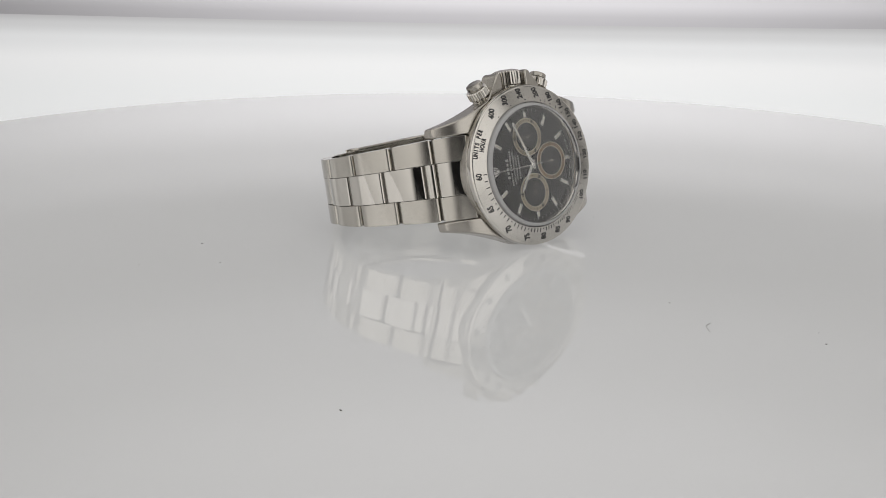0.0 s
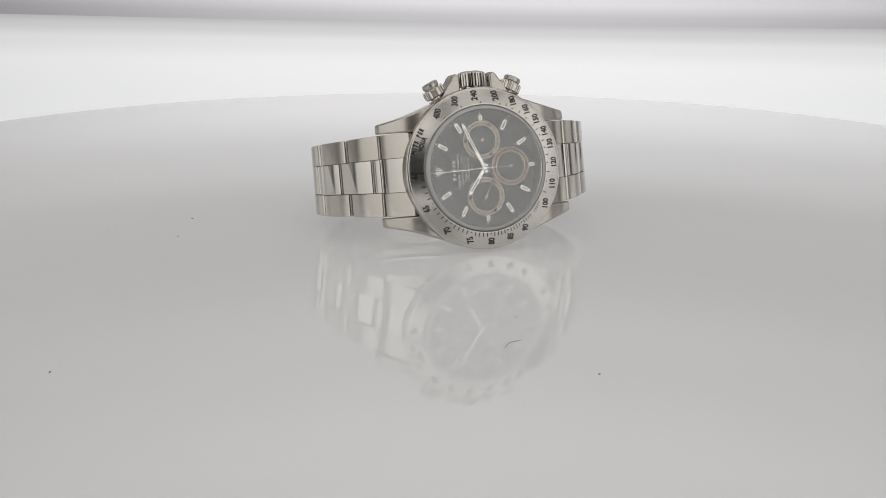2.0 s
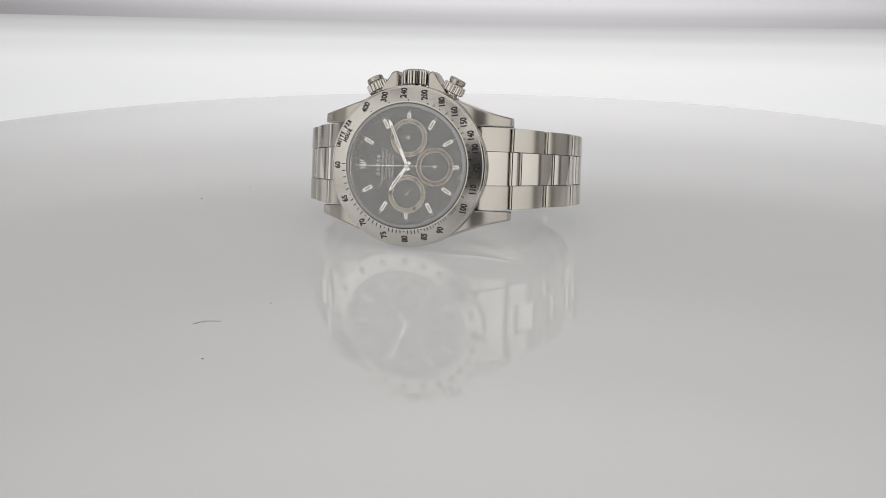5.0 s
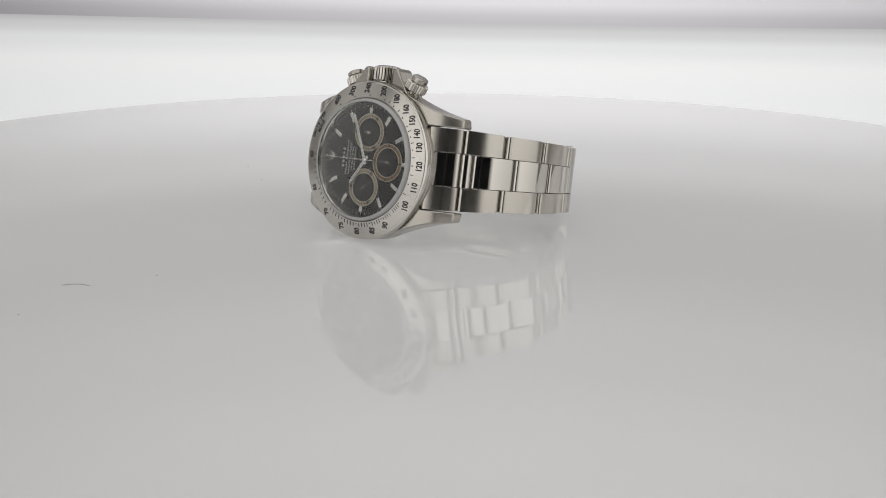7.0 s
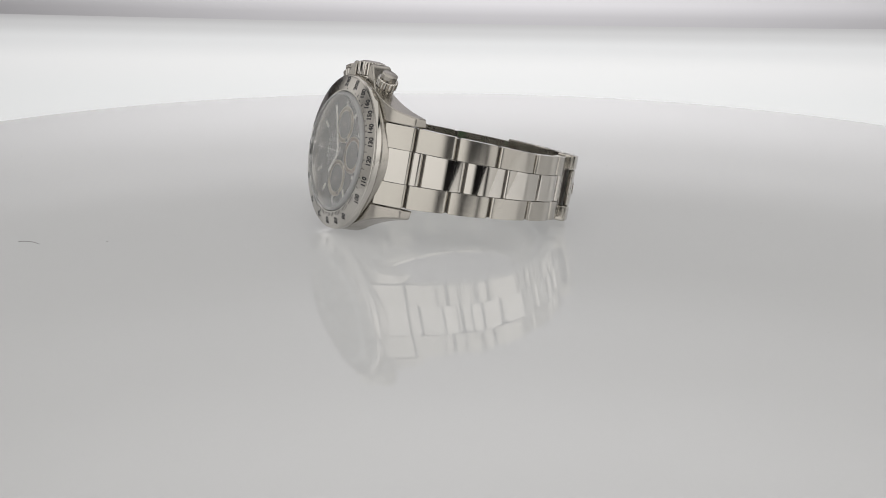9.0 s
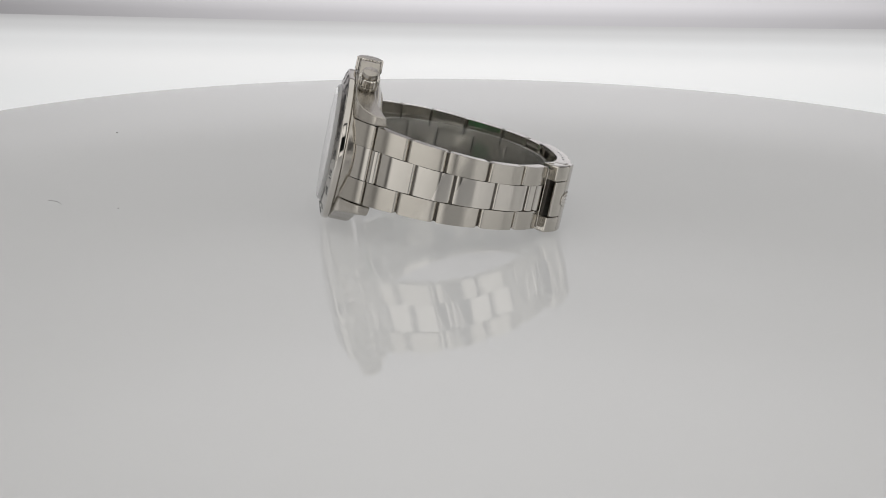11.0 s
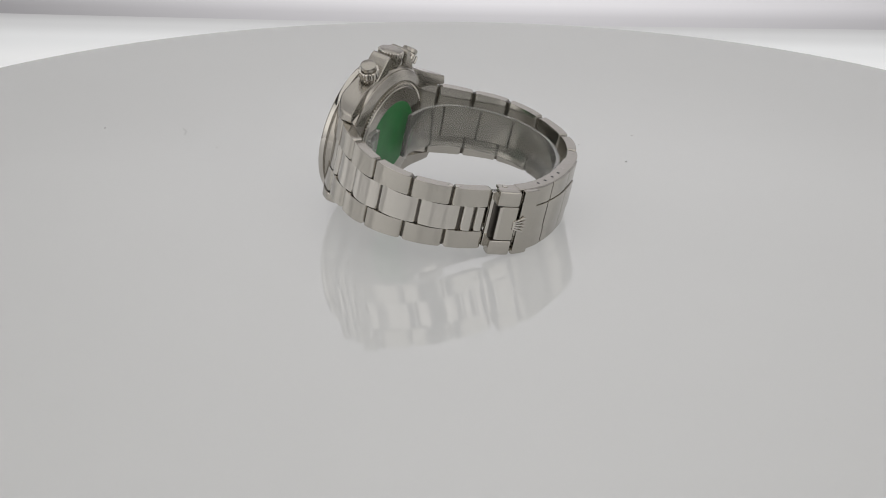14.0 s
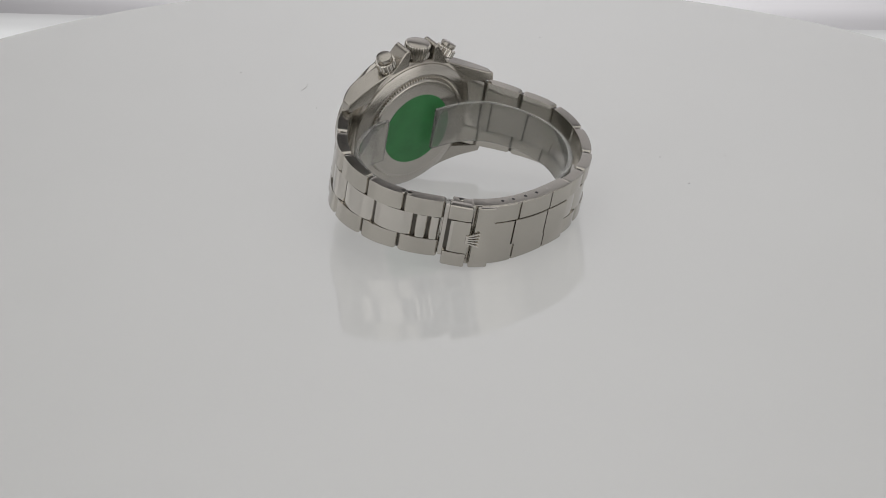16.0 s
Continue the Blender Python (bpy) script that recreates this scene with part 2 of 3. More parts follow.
# the backdrop on the swinging arm
def backdrop_sheets():
    """The sheets bend round the watch; heights count from the arm's axis."""
    ob = tagged(new("backdrop"), "backlit white backdrop with a grey seam, carried by the swinging arm", "backdrop", kind="structure")
    zs, bow, middle = -0.0285, 0.098, 0.04
    # dimming towards the seam and the sides is painted into this sheet's glow
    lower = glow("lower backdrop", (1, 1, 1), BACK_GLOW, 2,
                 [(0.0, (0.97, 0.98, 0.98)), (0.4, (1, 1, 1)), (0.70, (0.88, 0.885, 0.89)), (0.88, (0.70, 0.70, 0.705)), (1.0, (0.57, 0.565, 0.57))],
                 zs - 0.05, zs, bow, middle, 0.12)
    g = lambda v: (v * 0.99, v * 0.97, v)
    # bright and dark bands painted into the glow, set for the disc's reflection
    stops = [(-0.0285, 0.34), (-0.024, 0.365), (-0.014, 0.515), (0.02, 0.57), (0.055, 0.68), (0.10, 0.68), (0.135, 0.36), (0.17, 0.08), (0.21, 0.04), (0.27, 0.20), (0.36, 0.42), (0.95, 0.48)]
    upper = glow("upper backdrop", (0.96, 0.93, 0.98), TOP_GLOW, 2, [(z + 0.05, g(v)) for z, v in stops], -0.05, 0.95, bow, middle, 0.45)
    seam = lambda f: zs + bow * (0.74 * math.sin(radians(80 * f - 40)) - middle) ** 2
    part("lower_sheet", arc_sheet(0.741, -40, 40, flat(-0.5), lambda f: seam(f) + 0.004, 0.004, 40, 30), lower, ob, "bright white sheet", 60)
    part("upper_sheet", arc_sheet(0.737, -40, 40, seam, flat(0.92), 0.004, 40, 60), upper, ob, "pale lavender sheet with bright and dark bands painted into its glow", 60)
    return ob


backdrop = backdrop_sheets()


# ---- the turntable ----
def make_turntable():
    ob = tagged(new("turntable"), "round glossy white acrylic turntable disc on a grey hub", "turntable")
    R, r = 208.9, 1.2
    prof = [(0, -8), (R - r - 0.3, -8), (R - r, -8)] + [(R - r + r * math.sin(a), -8 + r - r * math.cos(a)) for a in (0.5, 1.0, 1.57)] + \
           [(R - r + r * math.cos(a), -r + r * math.sin(a)) for a in (0, 0.5, 1.0, 1.57)] + [(R - r - 0.3, 0), (60, 0), (0, 0)]
    part("disc", lathe(prof, 256, Matrix.Rotation(radians(90), 4, "X")), acrylic, ob, "glossy white acrylic disc with an added even glow")
    hub = [(0, -60), (90, -60), (90, -9), (60, -8.2), (0, -8.2)]
    part("hub", lathe(hub, 64, Matrix.Rotation(radians(90), 4, "X")), booth_grey, ob, "grey drive hub")
    return ob


turntable = make_turntable()
bm = bmesh.new()
box(bm, -0.15, 0.15, -0.15, 0.15, -0.8, -0.0602, 0.01)
tagged(mesh_ob("pedestal", bm, booth_grey), "grey pedestal under the turntable", "pedestal")
# ---- the wristwatch ----
# Its own axes: x from 12 towards 6 o'clock, z towards the crown at 3 o'clock, y from the dial to the back; origin at the dial's centre.
LIE = Matrix.Translation((-0.00336, -0.03064, 0.01982)) @ Matrix.Rotation(radians(-11.75), 4, "X") @ Matrix.Rotation(radians(-1.843), 4, "Y")
watch = tagged(new("wristwatch"), "steel chronograph wristwatch with black dial, lying on its side", "wristwatch")


def wpart(name, bm, material, label="", parent=None, smooth=32):
    """A part of the watch; parts right under the watch take its lying pose, pieces of a part stay in the part's axes."""
    ob = part(name, bm, material, parent or watch, label, smooth)
    if not parent:
        ob.matrix_basis = LIE
    return ob


def on_dial(theta, r, y=0.0):
    """The pose at the dial angle theta (clockwise from 12) and radius r; its own y axis points outwards, z to the viewer."""
    a = radians(theta)
    out = Vector((-math.cos(a), 0, math.sin(a)))
    front = Vector((0, -1, 0))
    right = out.cross(front)
    m = Matrix((right, out, front)).transposed().to_4x4()
    m.translation = Vector((out.x * r, y, out.z * r)) * MM
    return m


def upright(x, z, y=0.0, turn=0.0):
    """The pose for writing that stands upright when 12 is at the top."""
    m = Matrix(((0, -1, 0), (0, 0, -1), (1, 0, 0))).to_4x4()
    m.translation = Vector((x, y, z)) * MM
    return m @ Matrix.Rotation(radians(-turn), 4, "Z")


def writing(body, size, matrix, bold=0.0, narrow=1.0, depth=0.03):
    c = bpy.data.curves.new("writing", "FONT")
    c.body, c.size, c.align_x, c.align_y = body, size * 1.4, "CENTER", "CENTER"
    c.offset, c.extrude, c.resolution_u = bold, depth, 3
    ob = bpy.data.objects.new("writing", c)
    scene.collection.objects.link(ob)
    me = bpy.data.meshes.new_from_object(ob)
    bm = bmesh.new()
    bm.from_mesh(me)
    bm.transform(matrix @ Matrix.Diagonal((MM * narrow, MM, MM, 1)))
    bpy.data.objects.remove(ob)
    bpy.data.curves.remove(c)
    bpy.data.meshes.remove(me)
    return bm


def block(w, h, d, matrix, bevel=0.0, z0=0.0):
    """A small block w wide, h long, d high (millimetres) standing on the pose."""
    bm = bmesh.new()
    box(bm, -w / 2 * MM, w / 2 * MM, -h / 2 * MM, h / 2 * MM, z0 * MM, (z0 + d) * MM, bevel * MM, 2)
    bm.transform(matrix)
    return bm


def eased(table, x):
    """A table's value at x, its corners rounded over a couple of millimetres."""
    xs, ys = zip(*table)
    reach = min(1.3, x - xs[0], xs[-1] - x)
    return float(np.mean([np.interp(x + d, xs, ys) for d in np.linspace(-reach, reach, 9)]))


def loft(stations, bevel=0.3, angle=35, seg=2):
    """Skins a row of four-cornered sections (millimetres) and rounds the sharp edges."""
    bm = bmesh.new()
    rows = [[bm.verts.new(Vector(p) * MM) for p in st] for st in stations]
    n = len(rows[0])
    for p, q in zip(rows, rows[1:]):
        for k in range(n):
            bm.faces.new([p[k], p[(k + 1) % n], q[(k + 1) % n], q[k]])
    bm.faces.new(rows[0])
    bm.faces.new(rows[-1][::-1])
    bmesh.ops.recalc_face_normals(bm, faces=bm.faces)
    if bevel:
        sharp = [e for e in bm.edges if len(e.link_faces) == 2 and e.calc_face_angle(0) > radians(angle)]
        bmesh.ops.bevel(bm, geom=sharp, offset=bevel * MM, segments=seg, profile=0.5, affect="EDGES", clamp_overlap=True)
    return bm


def gear(r_out, r_in, teeth, d0, d1, matrix, chamfer=0.25):
    """A fluted ring along the local y axis."""
    bm = bmesh.new()
    per = 6
    rows = []
    for d, k in ((d0, -chamfer), (d0 + chamfer, 0), (d1 - chamfer, 0), (d1, -chamfer)):
        ring = []
        for i in range(teeth * per):
            a = 2 * math.pi * i / (teeth * per)
            f = 0.5 + 0.5 * math.cos(teeth * a)
            r = r_in + (r_out - r_in) * min(1, f * 1.5) + k
            ring.append(bm.verts.new((r * MM * math.cos(a), d * MM, r * MM * math.sin(a))))
        rows.append(ring)
    n = teeth * per
    for p, q in zip(rows, rows[1:]):
        for i in range(n):
            bm.faces.new([p[i], p[(i + 1) % n], q[(i + 1) % n], q[i]])
    bm.faces.new(rows[0])
    bm.faces.new(rows[-1][::-1])
    bm.transform(matrix)
    return bm


# -- case --
def case_lug(sx, sz):
    outer = [(6, 18.2), (8, 17.55), (10, 16.75), (13, 15.6), (16, 14.5), (19, 13.55), (22, 12.8), (23.8, 12.4)]
    inner = [(6, 9.0), (17, 10.15), (23.8, 10.15)]
    front = [(6, 0.7), (13, 0.75), (15, 0.85), (17, 1.25), (19, 2.1), (20.5, 3.0), (22, 4.2), (23.8, 6.2)]
    back = [(6, 6.4), (13, 6.6), (18.5, 7.8), (21, 8.7), (23.8, 9.5)]
    st = []
    for x in np.linspace(6, 23.8, 28):
        zo, zi, yf, yb = (eased(tb, x) for tb in (outer, inner, front, back))
        st.append([(sx * x, yf, sz * zi), (sx * x, yf + 0.15, sz * zo), (sx * x, yb - 0.5, sz * zo), (sx * x, yb, sz * zi)])
    return loft(st, 0.38, 35, 3)


body = [(0, 0.65), (18.7, 0.65), (19.1, 0.8), (19.35, 1.3), (19.4, 5.4), (19.1, 6.2), (18.4, 6.75), (0, 6.8)]
case = wpart("case", merge(lathe(body, 128), *[case_lug(sx, sz) for sx in (1, -1) for sz in (1, -1)]), satin,
             "brushed steel case with four curved lugs")
for s in (1, -1):
    guard = [(s * 3.75, 17), (s * 3.75, 22.3), (s * 4.2, 23.0), (s * 4.9, 23.1), (s * 5.6, 22.5), (s * 7.4, 19.4), (s * 9.6, 16.6)]
    wpart("crown_guard", prism(guard, 1.1, 6.5, None, 0.5, 4), satin, "brushed steel shoulder beside the crown", case)
bezel_profile = [(19.0, 0.75), (19.3, 0.45), (19.4, 0.0), (19.35, -0.55), (19.15, -0.95), (18.9, -1.12), (17.2, -1.62), (15.6, -2.02),
                 (15.35, -2.05), (15.2, -1.95), (15.15, -1.2), (15.15, 0.7)]
bezel = wpart("bezel", lathe(bezel_profile, 160, None, True), brushed_bezel, "steel tachymeter bezel with black engraved figures", None, 6)
wpart("bezel_rim", lathe([(19.05, 0.6), (19.5, 0.55), (19.6, 0.35), (19.58, -0.5), (19.45, -0.85), (19.2, -0.99), (18.95, -1.0)], 160), polished, "polished outer rim", bezel)


def slope_y(r):
    return float(np.interp(r, [15.6, 17.2, 18.9], [-2.02, -1.62, -1.12])) - 0.004


def on_bezel(theta, r, turn):
    """Upright writing on the bezel's slope."""
    a = radians(theta)
    m = upright(-math.cos(a) * r, math.sin(a) * r, slope_y(r), turn)
    axis = Vector((math.sin(a), 0, math.cos(a)))
    tilt = Matrix.Rotation(radians(-15.5), 4, axis)
    t = m.translation.copy()
    m.translation = (0, 0, 0)
    return Matrix.Translation(t) @ tilt @ m


FIGURES = [60, 65, 70, 75, 80, 85, 90, 100, 110, 120, 130, 140, 150, 160, 180, 200, 240, 300, 400]
for value in FIGURES:
    th = 21600 / value
    shift = {60: -1.1, 65: -0.9, 70: -1.1, 75: -0.9, 80: -0.6, 85: -0.9, 90: -0.8, 100: -2.1, 110: 0.8, 120: 0, 130: -1.1, 140: -0.3,
             150: -1.8, 160: -3.9, 180: -1.8, 200: -5.2, 240: -4.2, 300: -2.7, 400: -2.1}[value]
    big = 20 if th > 270 or th < 70 else 10
    turn = big * math.sin(2 * radians(th))
    wpart("numeral", writing(str(value), 1.5, on_bezel((th + shift) % 360, 17.65, turn), 0.085, 0.80), black, "", bezel, 0)
    if value not in (60,):
        wpart("dot", block(0.3, 0.3, 0.03, on_dial(th, 15.85, slope_y(15.85)), 0, 0), black, "", bezel, 0)
ticks = []
for v in list(range(60, 100)) + [105, 115, 125, 135, 145, 170, 190]:
    if v % 5 == 0 and v < 100 and v > 60:
        continue
    th, rr = 21600 / v, 16.05
    ln = 0.95 if v < 100 else 0.8
    base = on_dial(th, rr, slope_y(rr)) @ Matrix.Rotation(radians(-15.5), 4, "X")
    ticks.append(block(0.16 if v > 85 else 0.2, ln, 0.03, base))
tagged(wpart("tick_marks", merge(*ticks), black, "fine black tick marks", bezel, 0), kind="stuff")
for word, th, r in (("UNITS PER", 24.2, 18.2), ("HOUR", 24.6, 16.8)):
    for k, ch in enumerate(word):
        if ch == " ":
            continue
        step = (k - (len(word) - 1) / 2) * (2.55 if r > 17.5 else 3.0)
        a = th + step
        m = on_dial(a, r, slope_y(r)) @ Matrix.Rotation(radians(-15.5), 4, "X")
        wpart("letter", writing(ch, 1.08, m, 0.10, 0.70), black, "", bezel, 0)

glass = wpart("crystal", lathe([(0, -2.95), (14.25, -2.95), (14.25, -1.75), (0, -1.75)], 128), crystal,
              "clear sapphire crystal")
glass.visible_shadow = False
wpart("crystal_edge", lathe([(14.27, -2.96), (14.5, -2.95), (14.95, -2.6), (15.1, -2.1), (15.1, -1.72), (14.27, -1.72)], 128, None, True), crystal_rim,
      "pale bevelled crystal edge", None, 20)
wpart("inner_ring", lathe([(15.12, -1.72), (14.3, -1.1), (13.95, -0.15), (13.95, 0.12), (15.12, 0.12)], 128, None, True), polished, "polished ring under the crystal")

# -- dial --
hand_metal = metal("pale hand metal", (0.84, 0.83, 0.80), 0.24)
dial = wpart("dial", lathe([(0, 0), (14.4, 0), (14.4, 0.5), (0, 0.5)], 128), dial_black, "glossy black dial")
for th in range(0, 360, 30):
    if th == 0:
        continue
    short = th in (90, 180, 270)
    w, ln, rr = (1.0, 1.45, 12.2) if short else (1.0, 2.6, 11.55)
    m = on_dial(th, rr)
    mk = wpart("hour_marker", block(w, ln, 0.32, m, 0.08), hand_metal, "polished baton with cream filling", dial)
    wpart("filling", block(w * 0.5, ln * 0.7, 0.03, m, 0, 0.325), lume, "cream luminous strip", mk)
minute = []
for k in range(60):
    minute.append(block(0.13 if k % 5 else 0.18, 0.55, 0.02, on_dial(6 * k, 13.3), 0, 0.004))
tagged(wpart("minute_track", merge(*minute), silver_print, "fine silver minute marks", dial, 0), kind="stuff")
# applied emblem at twelve, as a plain fan on a foot
fan = [block(0.95, 0.28, 0.26, upright(-10.65, 0), 0.06)]
for a in (-34, -17, 0, 17, 34):
    fan.append(block(0.24, 1.5, 0.26, upright(-11.55, 0.026 * a, 0, a * 0.55), 0.05))
wpart("emblem", merge(*fan), hand_metal, "plain polished applied emblem", dial)
# printed lines: plain bars stand for names, the readable lines are lettered
for x, words, h, width in ((-7.55, (5,), 0.95, 5.2), (-6.45, (6, 9), 0.55, 8.6), (-3.85, (10,), 0.5, 5.9)):
    step = width / (sum(words) + 0.8 * (len(words) - 1))
    bars, z = [], -width / 2
    for count in words:
        for k in range(count):
            bars.append(block(step * 0.62, h * (0.92, 0.75, 0.92, 0.6)[k % 4], 0.015, upright(x, z + step / 2, 0), 0, 0.004))
            z += step
        z += step * 0.8
    wpart("printed_line", merge(*bars), silver_print, "plain silver printed bars", dial, 0)
for body_text, x, narrow in (("SUPERLATIVE CHRONOMETER", -5.5, 0.80), ("OFFICIALLY CERTIFIED", -4.68, 0.80)):
    wpart("printed_line", writing(body_text, 0.52, upright(x, 0, -0.004), 0.012, narrow, 0.006), silver_print, "small silver lettering", dial, 0)
for z in (-3.2, 3.2):
    a = 180 + (-1 if z > 0 else 1) * 14.5
    bars = [block(1.0, 0.16, 0.012, on_dial(a + d, 13.0), 0, 0.004) for d in (-4, 4)]
    wpart("printed_line", merge(*bars), silver_print, "tiny plain silver bars", dial, 0)


def subdial(theta, figures, teeth, ring):
    c = on_dial(theta, 6.8)
    cx, cz = c.translation.x / MM, c.translation.z / MM
    m = Matrix.Translation((c.translation.x, 0, c.translation.z))
    s = wpart("subdial", lathe([(3.55, -0.01), (3.6, -0.07), (4.55, -0.07), (4.62, -0.01), (4.62, 0.02), (3.55, 0.02)], 72, m, True), ring,
              "round register with an aged cream ring", dial)
    wpart("centre", lathe([(0, -0.012), (3.54, -0.012), (3.54, 0.02), (0, 0.02)], 64, m), dial_black, "black register centre", s)
    for r_in, r_out in ((3.52, 3.68), (4.48, 4.64)):
        wpart("ring_edge", lathe([(r_in, 0), (r_in, -0.085), (r_out, -0.085), (r_out, 0)], 72, m, True), silver_cream, "pale cream outline", s)
    bits = []
    for k in range(teeth):
        a = 2 * math.pi * k / teeth
        p = upright(cx - 4.1 * math.cos(a), cz + 4.1 * math.sin(a), -0.072, math.degrees(a))
        bits.append(block(0.13, 0.85 if k % (teeth // 6) == 0 else 0.4, 0.02, p))
    wpart("register_marks", merge(*bits), black, "", s, 0)
    for fig, a in figures:
        p = upright(cx - 4.08 * math.cos(radians(a)), cz + 4.08 * math.sin(radians(a)), -0.095, a if fig != "40" else a - 180)
        wpart("figure", writing(fig, 0.8, p, 0.03, 0.9, 0.012), black, "", s, 0)
    return s, cx, cz


sub3, x3, z3 = subdial(90, (("10", 120), ("20", 240), ("30", 0)), 30, cream_ring)
sub6, x6, z6 = subdial(180, (("3", 90), ("6", 180), ("9", 270), ("12", 0)), 24, tan_ring)
sub9, x9, z9 = subdial(270, (("20", 120), ("40", 240), ("60", 0)), 24, cream_ring)


def small_hand(parent, x, z, turn, length=3.1):
    """A register's hand about its own pin."""
    bm = merge(block(0.15, length, 0.08, Matrix.Translation((0, length / 2 * MM, 0)), 0.02), block(0.2, 1.1, 0.08, Matrix.Translation((0, -0.4 * MM, 0)), 0.02),
               lathe([(0, -0.16), (0.42, -0.16), (0.5, -0.05), (0.5, 0.04), (0, 0.04)], 24, Matrix.Rotation(radians(-90), 4, "X")))
    ob = part("register_hand", bm, satin, dial, "slim pale metal hand")
    ob.matrix_basis = upright(x, z, -0.22, turn)
    return ob


small_hand(sub3, x3, z3, 2)
small_hand(sub6, x6, z6, 0)
running_hand = small_hand(sub9, x9, z9, 104)


def main_hand(theta, length, width, y, tail, label, filled=True):
    m = upright(0, 0, y, theta)
    tip = 0.9
    o = [(-width / 2, -tail), (width / 2, -tail), (width / 2, length - tip), (0.08, length), (-0.08, length), (-width / 2, length - tip)]
    bm = bmesh.new()
    a = [bm.verts.new((px * MM, py * MM, 0)) for px, py in o]
    c = [bm.verts.new((px * MM, py * MM, 0.13 * MM)) for px, py in o]
    bm.faces.new(a), bm.faces.new(c)
    for k in range(len(o)):
        bm.faces.new([a[k], a[(k + 1) % len(o)], c[(k + 1) % len(o)], c[k]])
    bmesh.ops.recalc_face_normals(bm, faces=bm.faces)
    bmesh.ops.bevel(bm, geom=list(bm.edges), offset=0.03 * MM, segments=1, affect="EDGES")
    bm.transform(m)
    h = wpart("hand", bm, hand_metal, label, dial)
    if filled:
        wpart("filling", block(width * 0.5, length * 0.5, 0.015, m @ Matrix.Translation((0, length * 0.62 * MM, 0)), 0, 0.132), lume, "cream luminous strip", h)
    return h


main_hand(305.5, 7.6, 0.85, -0.50, 1.2, "baton hour hand with cream filling")
main_hand(66.2, 12.2, 0.78, -0.75, 1.2, "baton minute hand with cream filling")
main_hand(-1.0, 13.2, 0.2, -1.0, 3.2, "thin central chronograph hand", False)
wpart("centre_pin", lathe([(0, -1.34), (0.3, -1.34), (0.4, -1.25), (0.68, -1.15), (0.68, -0.2), (0.5, 0), (0, 0)], 32), hand_metal, "round pin", dial)

# -- crown and pushers --
TO_Z = Matrix.Rotation(radians(90), 4, "X")
at_crown = Matrix.Translation((0, 3.8 * MM, 0)) @ TO_Z
crown = wpart("crown", gear(3.45, 3.12, 26, 19.7, 23.3, at_crown, 0.3), polished, "fluted winding crown")
wpart("cap", lathe([(0, 23.7), (1.6, 23.67), (2.5, 23.5), (3.05, 23.27), (3.05, 23.0)], 48, at_crown), satin, "smooth domed cap", crown)
wpart("tube", lathe([(2.7, 18.5), (2.7, 19.9), (0, 19.9)], 32, at_crown), polished, "", crown)
for s in (1, -1):
    m = Matrix.Translation((0, 3.8 * MM, 0)) @ Matrix.Rotation(radians(26.7 * s), 4, "Y") @ TO_Z
    p = wpart("pusher", gear(2.72, 2.48, 22, 20.35, 22.55, m, 0.25), polished, "fluted screw-down pusher")
    wpart("cap", lathe([(0, 24.0), (1.75, 24.0), (2.0, 23.85), (2.05, 23.6), (2.05, 22.9), (1.8, 22.75), (1.8, 22.4)], 40, m), satin, "smooth button", p)
    wpart("stem", lathe([(1.6, 17.2), (1.6, 20.4), (0, 20.4)], 24, m), polished, "", p)
    wpart("socket", gear(2.3, 2.0, 16, 16.4, 19.9, m, 0.1), brushed, "ribbed socket", p)

# -- case back --
back_steel = metal("turned steel", (0.54, 0.515, 0.475), 0.25, None, 0.0, 0.02)
back = wpart("case_back", lathe([(18.3, 6.7), (18.25, 7.0), (17.6, 7.35), (15.9, 8.0), (15.6, 8.02), (15.3, 8.0), (14.35, 8.0), (14.3, 8.5), (14.0, 8.72), (12.8, 8.8), (0, 8.8)], 160),
             back_steel, "round screwed steel case back")
wpart("knurled_ring", gear(15.25, 14.5, 110, 7.95, 8.55, Matrix.Identity(4), 0.15), polished, "finely notched ring", back)
wpart("sticker", lathe([(0, 8.93), (10.1, 8.93), (10.2, 8.9), (10.2, 8.8), (0, 8.8)], 96), green_vinyl, "round green protective sticker", back)

# -- bracelet --
SIDE = [(17.0, 0.7), (24.0, 6.6), (30.9, 14.6), (35.6, 24.0), (35.5, 34.9), (30.9, 44.3), (23.2, 51.3)]
LOOP = SIDE + [(17.4, 55.9), (10.0, 58.2), (1.5, 58.6), (-5.5, 57.8), (-12.0, 56.4), (-20.1, 53.2), (-28.0, 46.9), (-33.8, 36.3), (-34.5, 25.2), (-29.9, 15.7), (-23.5, 7.4), (-17.0, 0.7)]
LOOP_V = [Vector(p) for p in LOOP]


def on_loop(u):
    """Place and inward normal on the bracelet's outer line; whole numbers are its joints."""
    n = len(LOOP_V) - 1
    i = min(n - 1, max(0, int(u)))
    f = u - i
    p1, p2 = LOOP_V[i], LOOP_V[i + 1]
    p0 = LOOP_V[i - 1] if i else p1 * 2 - p2
    p3 = LOOP_V[i + 2] if i + 2 <= n else p2 * 2 - p1
    p = 0.5 * (2 * p1 + (p2 - p0) * f + (2 * p0 - 5 * p1 + 4 * p2 - p3) * f * f + (3 * p1 - p0 - 3 * p2 + p3) * f ** 3)
    d = 0.5 * ((p2 - p0) + 2 * (2 * p0 - 5 * p1 + 4 * p2 - p3) * f + 3 * (3 * p1 - p0 - 3 * p2 + p3) * f * f)
    d.normalize()
    return p, Vector((-d.y, d.x))


